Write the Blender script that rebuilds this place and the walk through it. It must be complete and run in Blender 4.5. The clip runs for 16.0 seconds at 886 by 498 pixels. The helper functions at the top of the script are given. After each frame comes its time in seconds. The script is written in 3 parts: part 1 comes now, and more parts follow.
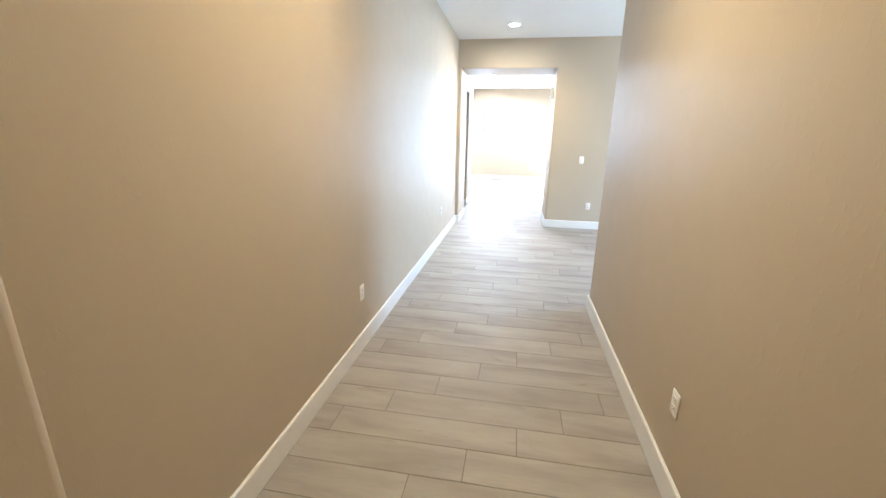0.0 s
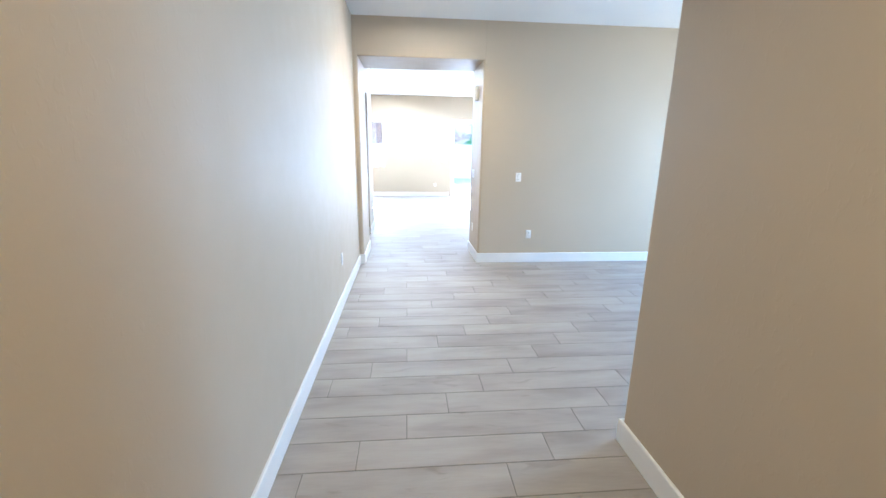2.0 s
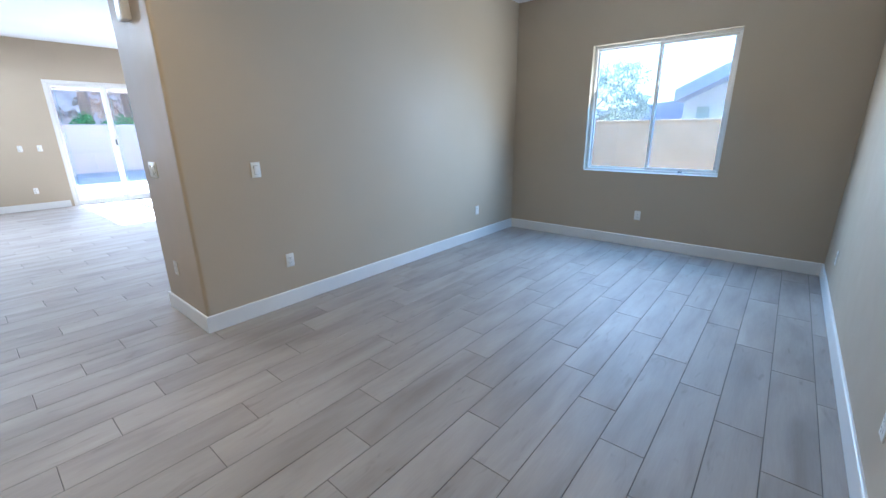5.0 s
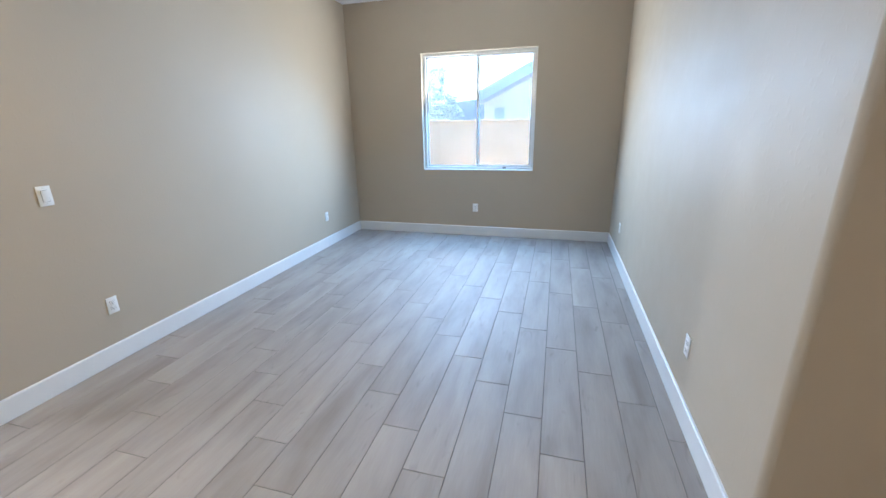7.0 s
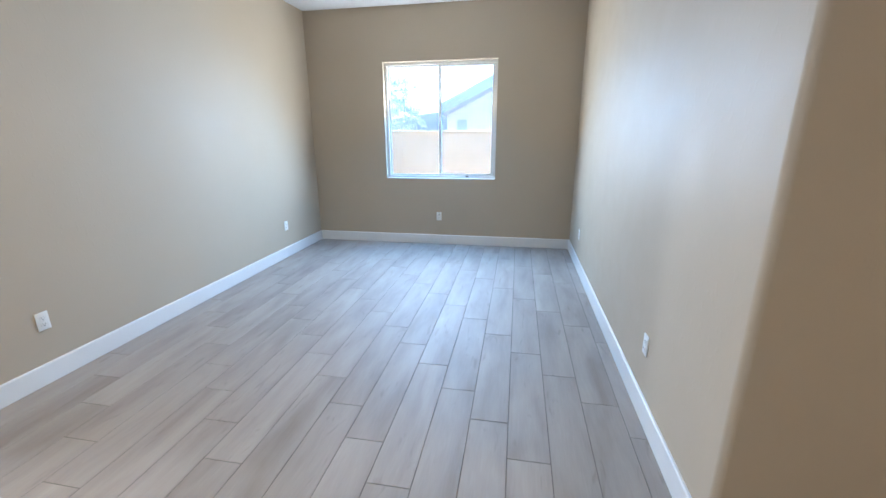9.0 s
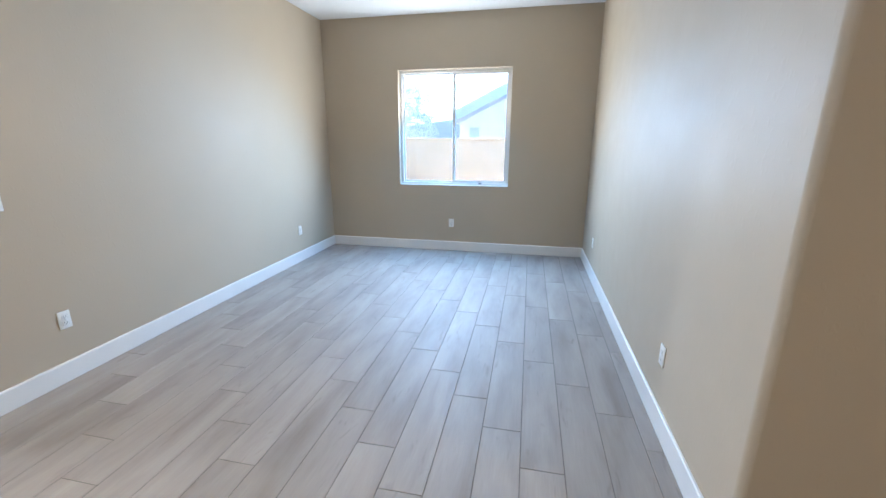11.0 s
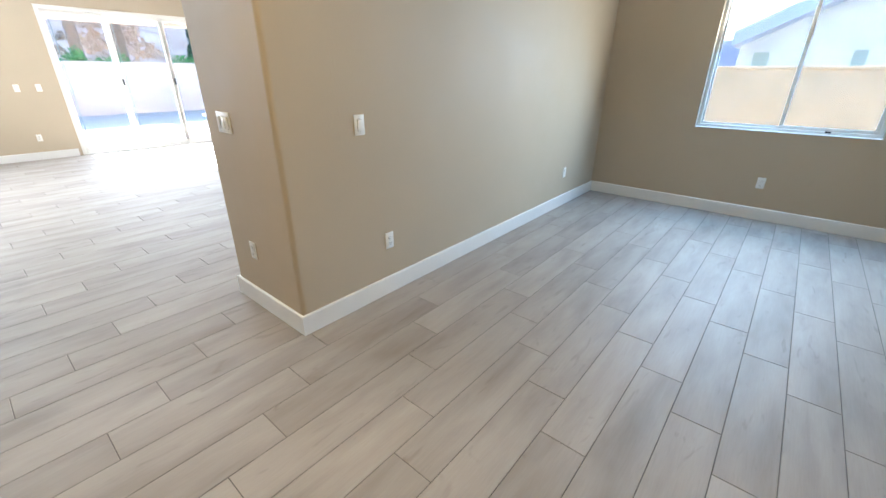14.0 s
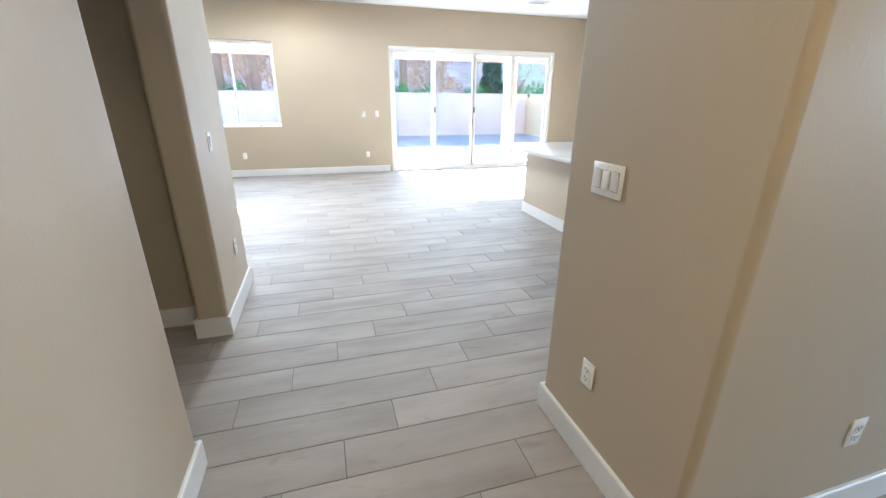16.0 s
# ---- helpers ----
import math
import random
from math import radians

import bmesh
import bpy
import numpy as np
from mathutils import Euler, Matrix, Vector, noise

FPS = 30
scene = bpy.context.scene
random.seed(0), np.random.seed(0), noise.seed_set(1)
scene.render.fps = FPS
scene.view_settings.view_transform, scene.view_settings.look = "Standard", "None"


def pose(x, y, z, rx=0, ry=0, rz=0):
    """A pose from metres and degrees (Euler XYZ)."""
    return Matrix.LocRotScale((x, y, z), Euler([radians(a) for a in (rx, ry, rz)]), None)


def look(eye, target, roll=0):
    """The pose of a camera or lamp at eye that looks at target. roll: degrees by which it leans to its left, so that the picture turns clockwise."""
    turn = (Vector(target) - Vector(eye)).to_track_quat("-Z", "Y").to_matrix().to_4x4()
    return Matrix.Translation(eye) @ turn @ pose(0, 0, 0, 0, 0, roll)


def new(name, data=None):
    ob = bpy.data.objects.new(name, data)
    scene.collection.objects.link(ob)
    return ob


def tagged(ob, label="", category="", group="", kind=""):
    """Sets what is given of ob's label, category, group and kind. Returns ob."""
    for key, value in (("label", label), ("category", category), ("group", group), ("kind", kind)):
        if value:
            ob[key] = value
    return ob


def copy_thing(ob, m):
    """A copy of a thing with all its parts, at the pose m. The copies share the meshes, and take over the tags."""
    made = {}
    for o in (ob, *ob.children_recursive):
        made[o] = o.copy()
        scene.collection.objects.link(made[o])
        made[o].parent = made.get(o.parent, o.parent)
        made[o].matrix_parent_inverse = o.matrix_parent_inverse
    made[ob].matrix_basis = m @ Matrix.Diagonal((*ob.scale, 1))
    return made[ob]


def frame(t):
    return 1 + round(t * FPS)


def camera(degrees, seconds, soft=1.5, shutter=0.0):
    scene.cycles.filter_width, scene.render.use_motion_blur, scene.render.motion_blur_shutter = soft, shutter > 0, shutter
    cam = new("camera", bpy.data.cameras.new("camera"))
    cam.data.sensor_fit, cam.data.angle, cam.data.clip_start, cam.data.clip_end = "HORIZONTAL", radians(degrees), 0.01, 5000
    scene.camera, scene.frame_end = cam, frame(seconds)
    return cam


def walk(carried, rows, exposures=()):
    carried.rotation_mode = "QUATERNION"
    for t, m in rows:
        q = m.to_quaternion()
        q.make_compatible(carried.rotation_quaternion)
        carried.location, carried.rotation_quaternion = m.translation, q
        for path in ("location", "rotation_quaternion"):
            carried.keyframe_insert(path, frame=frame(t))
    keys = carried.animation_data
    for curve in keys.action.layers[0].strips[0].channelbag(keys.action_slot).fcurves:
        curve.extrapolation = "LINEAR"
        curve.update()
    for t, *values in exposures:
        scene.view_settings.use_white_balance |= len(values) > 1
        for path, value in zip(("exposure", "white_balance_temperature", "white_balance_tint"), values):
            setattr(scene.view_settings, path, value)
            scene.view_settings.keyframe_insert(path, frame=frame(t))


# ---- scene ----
cam = camera(95.3, 16.0, soft=1.5)
PATH = [
    (0, (0.042, 0.254, 1.555), (-0.284, 2.151, 1.013), 1.0),
    (0.5, (-0.115, 0.72, 1.538), (-0.219, 2.653, 1.038), 0.9),
    (1, (-0.252, 1.222, 1.546), (-0.217, 3.159, 1.048), 1.0),
    (1.5, (-0.321, 1.663, 1.549), (-0.211, 3.6, 1.062), 0.7),
    (2, (-0.351, 2.151, 1.542), (-0.177, 4.085, 1.063), 0.8),
    (2.5, (-0.394, 2.623, 1.518), (-0.17, 4.552, 1.04), 0.9),
    (3, (-0.411, 3.086, 1.485), (-0.087, 5.001, 1.006), 0.9),
    (3.5, (-0.475, 3.526, 1.457), (-0.03, 5.412, 0.962), 0.5),
    (4, (-0.512, 3.907, 1.461), (0.192, 5.708, 0.949), 0.0),
    (4.5, (-0.428, 4.207, 1.457), (0.683, 5.779, 0.911), 0.0),
    (5, (-0.352, 4.406, 1.48), (1.111, 5.645, 0.909), -0.7),
    (5.2, (-0.4, 4.487, 1.495), (1.189, 5.561, 0.928), -0.2),
    (7.3, (-0.509, 4.694, 1.558), (1.339, 5.183, 0.97), -1.0),
    (7.5, (-0.512, 4.689, 1.554), (1.344, 5.156, 0.974), -0.9),
    (8, (-0.495, 4.694, 1.532), (1.381, 5.1, 0.969), -0.7),
    (8.5, (-0.488, 4.697, 1.529), (1.399, 5.057, 0.974), -0.4),
    (9, (-0.487, 4.691, 1.513), (1.406, 5.038, 0.969), -0.3),
    (11.5, (-0.498, 4.723, 1.505), (1.391, 5.132, 0.992), 0.3),
    (12, (-0.473, 4.751, 1.451), (1.374, 5.209, 0.834), 0.4),
    (12.5, (-0.396, 4.866, 1.44), (1.389, 5.42, 0.728), 0.6),
    (13, (-0.317, 5.047, 1.443), (1.375, 5.767, 0.657), 0.5),
    (13.5, (-0.34, 5.306, 1.484), (1.232, 6.226, 0.657), 0.8),
    (14, (-0.409, 5.615, 1.471), (0.992, 6.797, 0.672), 0.3),
    (14.5, (-0.411, 5.93, 1.502), (0.752, 7.366, 0.737), 0.1),
    (15, (-0.389, 6.251, 1.501), (0.521, 7.877, 0.772), 0.2),
    (15.5, (-0.386, 6.625, 1.497), (0.313, 8.363, 0.796), 0.2),
    (16, (-0.336, 6.924, 1.464), (0.19, 8.727, 0.775), 0.4),
]
EXPOSURES = [(0.0, 5.5, 4800, 6), (1.5, 5.3, 4600, 6), (2.0, 5.2, 4550, 7), (3.5, 4.85, 4550, 7), (5.0, 4.2, 4600, 9), (7.5, 4.75, 4800, 10), (9.0, 4.75, 4800, 10), (13.0, 4.77, 5050, 9), (14.0, 4.55, 5300, 7), (15.0, 4.3, 5200, 7), (16.0, 4.35, 5050, 6)]
walk(cam, [(t, look(eye, target, roll)) for t, eye, target, roll in PATH], EXPOSURES)

# ---- world, sun and lamps ----
SUN_UP = 21.0
world = bpy.data.worlds.new("sky")
scene.world = world
world.use_nodes = True
wt = world.node_tree
sky = wt.nodes.new("ShaderNodeTexSky")
sky.sky_type, sky.sun_disc = "NISHITA", False
sky.sun_elevation, sky.sun_rotation = radians(SUN_UP), 0.0
wt.links.new(sky.outputs["Color"], wt.nodes["Background"].inputs["Color"])
wt.nodes["Background"].inputs["Strength"].default_value = 0.15

sun = new("sun", bpy.data.lights.new("sun", "SUN"))
sun.data.energy, sun.data.angle, sun.data.color = 5.0, radians(0.5), (1.0, 0.93, 0.82)
sun.matrix_world = look((0, 40, 40 * math.tan(radians(SUN_UP))), (0, 0, 0))


def sky_lamp(name, place, aim, wide, high, watts, colour, spread=180):
    """Daylight entering through an opening of that width and height."""
    lamp = new(name, bpy.data.lights.new(name, "AREA"))
    lamp.data.shape, lamp.data.size, lamp.data.size_y = "RECTANGLE", wide, high
    lamp.data.energy, lamp.data.color, lamp.data.spread = watts, colour, radians(spread)
    lamp.matrix_world = look(place, aim)
    return lamp


# in the openings: blue sky from above, warm light off the sunlit ground from below
sky_lamp("sky_window", (5.125, 5.7475, 1.75), (4.125, 5.7475, 0.9), 1.4, 1.1, 2.9, (0.40, 0.70, 1.0), 150)
sky_lamp("yard_window", (5.06, 5.7475, 1.68), (4.06, 5.7475, 2.0), 1.46, 1.46, 3.7, (1.0, 0.89, 0.70))
sky_lamp("sky_patio_door", (2.98, 16.0, 1.28), (2.98, 15.0, 1.28), 3.6, 2.3, 16, (0.99, 1.0, 1.0))
sky_lamp("sky_back_window", (-1.84, 16.0, 1.72), (-1.84, 15.0, 1.72), 1.42, 1.42, 6, (0.99, 0.99, 1.0))

# ---- plan ----
HALL_W, HALL_E = -1.005, 0.80          # hall side walls
ROOM_S, ROOM_N, ROOM_E = 3.96, 7.575, 5.05
PASS_W, PASS_E, PASS_N = -0.945, 0.622, 8.39
GREAT_N, GREAT_W, GREAT_E = 15.85, -3.5, 5.6
CEIL, GREAT_CEIL, SOFFIT = 3.09, 3.2, 2.64
TOP = 3.45
YARD = -0.15


# ---- mesh helpers ----
def box(bm, x0, y0, z0, x1, y1, z1, bevel=0.0, m=None):
    vs = [bm.verts.new((x, y, z)) for z in (z0, z1) for y in (y0, y1) for x in (x0, x1)]
    fs = [bm.faces.new([vs[i] for i in f]) for f in
          ((0, 2, 3, 1), (4, 5, 7, 6), (0, 1, 5, 4), (2, 6, 7, 3), (0, 4, 6, 2), (1, 3, 7, 5))]
    if bevel:
        edges = {e for f in fs for e in f.edges}
        r = bmesh.ops.bevel(bm, geom=list(edges), offset=bevel, segments=2, affect="EDGES", profile=0.5)
        vs = list({v for f in r["faces"] for v in f.verts} | {v for v in vs if v.is_valid})
    if m is not None:
        bmesh.ops.transform(bm, matrix=m, verts=[v for v in vs if v.is_valid])
    return bm


def boxes(*specs, bevel=0.0):
    bm = bmesh.new()
    for s in specs:
        box(bm, *s, bevel=bevel)
    return bm


def rounded(poly, radius, steps=6):
    """A plan outline whose corners marked True are rounded."""
    out = []
    n = len(poly)
    for i, (x, y, soft) in enumerate(poly):
        if not soft:
            out.append((x, y))
            continue
        p, a, b = Vector((x, y)), Vector(poly[i - 1][:2]), Vector(poly[(i + 1) % n][:2])
        u, v = (a - p).normalized(), (b - p).normalized()
        c = p + (u + v) * radius
        for k in range(steps + 1):
            w = radians(90) * k / steps
            q = c - v * radius * math.cos(w) - u * radius * math.sin(w)
            out.append((q.x, q.y))
    return out


def prism(outline, z0, z1, bm=None):
    bm = bm or bmesh.new()
    low = [bm.verts.new((x, y, z0)) for x, y in outline]
    high = [bm.verts.new((x, y, z1)) for x, y in outline]
    bm.faces.new(low[::-1])
    bm.faces.new(high)
    n = len(low)
    for i in range(n):
        bm.faces.new((low[i], low[(i + 1) % n], high[(i + 1) % n], high[i]))
    bmesh.ops.recalc_face_normals(bm, faces=bm.faces[:])
    return bm


def tube(bm, a, b, r0, r1, sides=12, caps=True):
    a, b = Vector(a), Vector(b)
    q = (b - a).to_track_quat("Z", "Y")
    rings = []
    for p, r in ((a, r0), (b, r1)):
        rings.append([bm.verts.new(p + q @ Vector((r * math.cos(2 * math.pi * k / sides), r * math.sin(2 * math.pi * k / sides), 0))) for k in range(sides)])
    for k in range(sides):
        bm.faces.new((rings[0][k], rings[0][(k + 1) % sides], rings[1][(k + 1) % sides], rings[1][k]))
    if caps:
        bm.faces.new(rings[0][::-1])
        bm.faces.new(rings[1])
    return bm


def mesh_of(name, bm, material, smooth=False):
    me = bpy.data.meshes.new(name)
    bm.to_mesh(me)
    bm.free()
    me.materials.append(material)
    if smooth:
        me.polygons.foreach_set("use_smooth", [True] * len(me.polygons))
        me.set_sharp_from_angle(angle=radians(40))
    return me


def thing(name, label, category, group="", at=(0, 0, 0), turn=0):
    ob = new(name)
    ob.empty_display_size = 0.1
    ob.matrix_world = pose(*at, 0, 0, turn)
    return tagged(ob, label, category, group)


def part(name, bm, material, parent, label="", smooth=True):
    ob = new(name, mesh_of(name, bm, material, smooth))
    ob.parent = parent
    return tagged(ob, label)


def structure(name, bm, material, label="", category="", smooth=True):
    me = mesh_of(name, bm, material, smooth)
    if smooth and name.startswith("wall"):
        # broad wall faces stay flat, only the bullnose strips are smooth
        for p in me.polygons:
            p.use_smooth = p.area < 0.15
    return tagged(new(name, me), label, category, kind="structure")


# ---- materials ----
def material(name, colour, rough=0.5, metal=0.0):
    m = bpy.data.materials.new(name)
    m.use_nodes = True
    b = m.node_tree.nodes["Principled BSDF"]
    b.inputs["Base Color"].default_value = (*colour, 1)
    b.inputs["Roughness"].default_value = rough
    b.inputs["Metallic"].default_value = metal
    return m, m.node_tree, b


def node(nt, kind, **values):
    n = nt.nodes.new(kind)
    for key, value in values.items():
        n.inputs[key.replace("_", " ")].default_value = value
    return n


def where(nt, scale=(1, 1, 1)):
    """World position, stretched."""
    g = nt.nodes.new("ShaderNodeNewGeometry")
    m = nt.nodes.new("ShaderNodeVectorMath")
    m.operation = "MULTIPLY"
    m.inputs[1].default_value = scale
    nt.links.new(g.outputs["Position"], m.inputs[0])
    return m.outputs[0]


def ramp(nt, source, stops):
    r = nt.nodes.new("ShaderNodeValToRGB")
    els = r.color_ramp.elements
    while len(els) < len(stops):
        els.new(0.5)
    for e, (p, c) in zip(els, stops):
        e.position, e.color = p, (*c, 1)
    nt.links.new(source, r.inputs[0])
    return r.outputs[0]


def mixed(nt, a, b, factor, mode="MIX"):
    m = nt.nodes.new("ShaderNodeMix")
    m.data_type, m.blend_type = "RGBA", mode
    for socket, value in ((m.inputs[0], factor), (m.inputs[6], a), (m.inputs[7], b)):
        if isinstance(value, bpy.types.NodeSocket):
            nt.links.new(value, socket)
        else:
            socket.default_value = value if socket == m.inputs[0] else (*value, 1)
    return m.outputs[2]


def bump(nt, b, height, strength, distance=0.002, after=None):
    n = node(nt, "ShaderNodeBump", Strength=strength, Distance=distance)
    nt.links.new(height, n.inputs["Height"])
    if after:
        nt.links.new(after.outputs[0], n.inputs["Normal"])
    nt.links.new(n.outputs[0], b.inputs["Normal"])
    return n


def noise_at(nt, scale, detail=3.0, stretch=(1, 1, 1), rough=0.5):
    n = node(nt, "ShaderNodeTexNoise", Scale=scale, Detail=detail, Roughness=rough)
    nt.links.new(where(nt, stretch), n.inputs["Vector"])
    return n.outputs["Fac"]


def plaster(name, low, high, rough, relief=0.5):
    """Painted drywall with skip-trowel texture."""
    m, nt, b = material(name, low, rough)
    b.inputs["Specular IOR Level"].default_value = 0.2
    nt.links.new(ramp(nt, noise_at(nt, 0.9, 4), [(0.3, low), (0.75, high)]), b.inputs["Base Color"])
    fine = bump(nt, b, noise_at(nt, 140, 2), 0.16 * relief, 0.001)
    blob = ramp(nt, noise_at(nt, 42, 2.5, (1, 1, 0.6)), [(0.60, (0, 0, 0)), (0.66, (1, 1, 1))])
    bump(nt, b, blob, 0.34 * relief, 0.0014, fine)
    nt.links.new(ramp(nt, noise_at(nt, 6, 3), [(0.3, (rough - 0.05,) * 3), (0.7, (rough + 0.06,) * 3)]), b.inputs["Roughness"])
    return m


WALL = plaster("greige_wall_paint", (0.447, 0.377, 0.279), (0.477, 0.404, 0.301), 0.55)
CEILING = plaster("white_ceiling_paint", (0.74, 0.74, 0.74), (0.79, 0.79, 0.78), 0.8)
STUCCO = plaster("white_stucco", (0.72, 0.70, 0.67), (0.78, 0.76, 0.73), 0.9, 2.0)
PATIO_PAINT = plaster("tan_patio_stucco", (0.70, 0.59, 0.49), (0.75, 0.63, 0.53), 0.9, 2.0)


def enamel(name, colour, rough):
    m, nt, b = material(name, colour, rough)
    dim = tuple(c * 0.93 for c in colour)
    nt.links.new(ramp(nt, noise_at(nt, 3, 4), [(0.3, dim), (0.65, colour)]), b.inputs["Base Color"])
    bump(nt, b, noise_at(nt, 60, 2), 0.05, 0.001)
    return m


TRIM = enamel("white_trim_enamel", (0.75, 0.74, 0.72), 0.36)
PLASTIC = enamel("white_plastic", (0.82, 0.81, 0.78), 0.28)
VINYL = enamel("white_vinyl", (0.82, 0.80, 0.76), 0.3)
EDGE = enamel("grey_green_aluminium", (0.30, 0.36, 0.35), 0.35)
DARK = enamel("dark_slot", (0.03, 0.03, 0.03), 0.5)
BLACK = enamel("black_metal", (0.025, 0.025, 0.027), 0.4)
STEEL = material("screw_steel", (0.62, 0.62, 0.6), 0.35, 1.0)[0]
QUARTZ = enamel("pale_quartz", (0.66, 0.65, 0.63), 0.15)


def wood_tile():
    m, nt, b = material("wood_look_porcelain", (0.3, 0.27, 0.24), 0.34)
    b.inputs["Specular IOR Level"].default_value = 0.42
    g = nt.nodes.new("ShaderNodeNewGeometry")
    o = nt.nodes.new("ShaderNodeObjectInfo")
    s = nt.nodes.new("ShaderNodeMath")
    s.operation = "ADD"
    nt.links.new(g.outputs["Random Per Island"], s.inputs[0])
    nt.links.new(o.outputs["Random"], s.inputs[1])
    shift = nt.nodes.new("ShaderNodeVectorMath")
    shift.operation = "SCALE"
    shift.inputs[0].default_value = (37.0, 61.0, 23.0)
    nt.links.new(s.outputs[0], shift.inputs["Scale"])

    def grain(scale, stretch, detail, rough=0.55, bend=0.0):
        add = nt.nodes.new("ShaderNodeVectorMath")
        nt.links.new(where(nt, stretch), add.inputs[0])
        nt.links.new(shift.outputs[0], add.inputs[1])
        n = node(nt, "ShaderNodeTexNoise", Scale=scale, Detail=detail, Roughness=rough, Distortion=bend)
        nt.links.new(add.outputs[0], n.inputs["Vector"])
        return n.outputs["Fac"]

    cloud = ramp(nt, grain(2.0, (0.7, 3.0, 1), 3, 0.5, 0.3), [(0.26, (0.250, 0.221, 0.198)), (0.50, (0.328, 0.296, 0.268)), (0.74, (0.382, 0.348, 0.317))])
    fibre = ramp(nt, grain(9, (1, 14, 1), 5, 0.65, 0.6), [(0.3, (0.945, 0.94, 0.936)), (0.65, (1.025, 1.025, 1.025))])
    knot = ramp(nt, grain(3.2, (1.2, 4.5, 1), 2, 0.5, 1.2), [(0.22, (0.80, 0.78, 0.77)), (0.36, (1, 1, 1))])
    tone = nt.nodes.new("ShaderNodeMath")
    tone.operation = "FRACT"
    nt.links.new(s.outputs[0], tone.inputs[0])
    shade = ramp(nt, tone.outputs[0], [(0.0, (0.925, 0.92, 0.915)), (1.0, (1.05, 1.05, 1.045))])
    c = mixed(nt, cloud, fibre, 1.0, "MULTIPLY")
    c = mixed(nt, c, knot, 1.0, "MULTIPLY")
    c = mixed(nt, c, shade, 1.0, "MULTIPLY")
    nt.links.new(c, b.inputs["Base Color"])
    nt.links.new(ramp(nt, grain(5, (1, 5, 1), 3), [(0.3, (0.53,) * 3), (0.7, (0.66,) * 3)]), b.inputs["Roughness"])
    bump(nt, b, grain(14, (1, 10, 1), 4), 0.12, 0.001)
    return m


TILE = wood_tile()


def rough_ground(name, a, b_, scale, rough=0.9, relief=0.6):
    m, nt, b = material(name, a, rough)
    c = ramp(nt, noise_at(nt, scale, 5, rough=0.6), [(0.3, a), (0.7, b_)])
    c2 = ramp(nt, noise_at(nt, scale * 0.06, 3), [(0.3, (0.82, 0.82, 0.82)), (0.7, (1.08, 1.08, 1.08))])
    nt.links.new(mixed(nt, c, c2, 1.0, "MULTIPLY"), b.inputs["Base Color"])
    bump(nt, b, noise_at(nt, scale * 2, 4), relief, 0.01)
    return m


GROUT = rough_ground("grey_grout", (0.085, 0.075, 0.068), (0.13, 0.115, 0.105), 40, 0.9, 0.2)
GRAVEL = rough_ground("desert_gravel", (0.38, 0.33, 0.28), (0.52, 0.46, 0.40), 14)
CONCRETE = rough_ground("patio_concrete", (0.60, 0.58, 0.56), (0.68, 0.66, 0.64), 9, 0.85, 0.2)
ROCK = rough_ground("rocky_hillside", (0.32, 0.18, 0.12), (0.72, 0.49, 0.36), 0.35, 0.95, 1.0)
BARK = rough_ground("palm_bark", (0.16, 0.10, 0.07), (0.30, 0.20, 0.14), 9, 0.95, 1.0)
PALE_BARK = rough_ground("pale_grey_bark", (0.38, 0.35, 0.32), (0.52, 0.48, 0.44), 9, 0.95, 1.0)
ROOFING = rough_ground("grey_roof_tiles", (0.52, 0.51, 0.50), (0.62, 0.61, 0.60), 4, 0.9)
FASCIA = rough_ground("eave_boards", (0.46, 0.50, 0.60), (0.50, 0.54, 0.64), 3, 0.8, 0.1)
FAR_HILL = rough_ground("far_blue_hill", (0.05, 0.065, 0.12), (0.075, 0.09, 0.15), 0.02, 0.95, 0.3)


def block_wall(name, a, b_):
    m, nt, b = material(name, a, 0.92)
    brick = node(nt, "ShaderNodeTexBrick", Scale=1.0, Mortar_Size=0.008, Mortar_Smooth=0.4, Brick_Width=0.4, Row_Height=0.2)
    g = nt.nodes.new("ShaderNodeNewGeometry")
    sep = nt.nodes.new("ShaderNodeSeparateXYZ")
    nt.links.new(g.outputs["Position"], sep.inputs[0])
    along = nt.nodes.new("ShaderNodeMath")
    nt.links.new(sep.outputs["X"], along.inputs[0])
    nt.links.new(sep.outputs["Y"], along.inputs[1])
    com = nt.nodes.new("ShaderNodeCombineXYZ")
    nt.links.new(along.outputs[0], com.inputs["X"])
    nt.links.new(sep.outputs["Z"], com.inputs["Y"])
    nt.links.new(com.outputs[0], brick.inputs["Vector"])
    for key, c in (("Color1", a), ("Color2", b_), ("Mortar", tuple(v * 0.88 for v in a))):
        brick.inputs[key].default_value = (*c, 1)
    c2 = ramp(nt, noise_at(nt, 2.5, 4), [(0.3, (0.9, 0.9, 0.9)), (0.7, (1.06, 1.06, 1.06))])
    nt.links.new(mixed(nt, brick.outputs["Color"], c2, 1.0, "MULTIPLY"), b.inputs["Base Color"])
    bump(nt, b, noise_at(nt, 14, 2), 0.12, 0.004)
    return m


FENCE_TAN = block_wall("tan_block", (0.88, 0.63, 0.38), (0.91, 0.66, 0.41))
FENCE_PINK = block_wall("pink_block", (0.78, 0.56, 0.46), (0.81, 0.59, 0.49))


def foliage(name, dark, light):
    m, nt, b = material(name, dark, 0.6)
    g = nt.nodes.new("ShaderNodeNewGeometry")
    nt.links.new(ramp(nt, g.outputs["Random Per Island"], [(0.0, dark), (1.0, light)]), b.inputs["Base Color"])
    return m


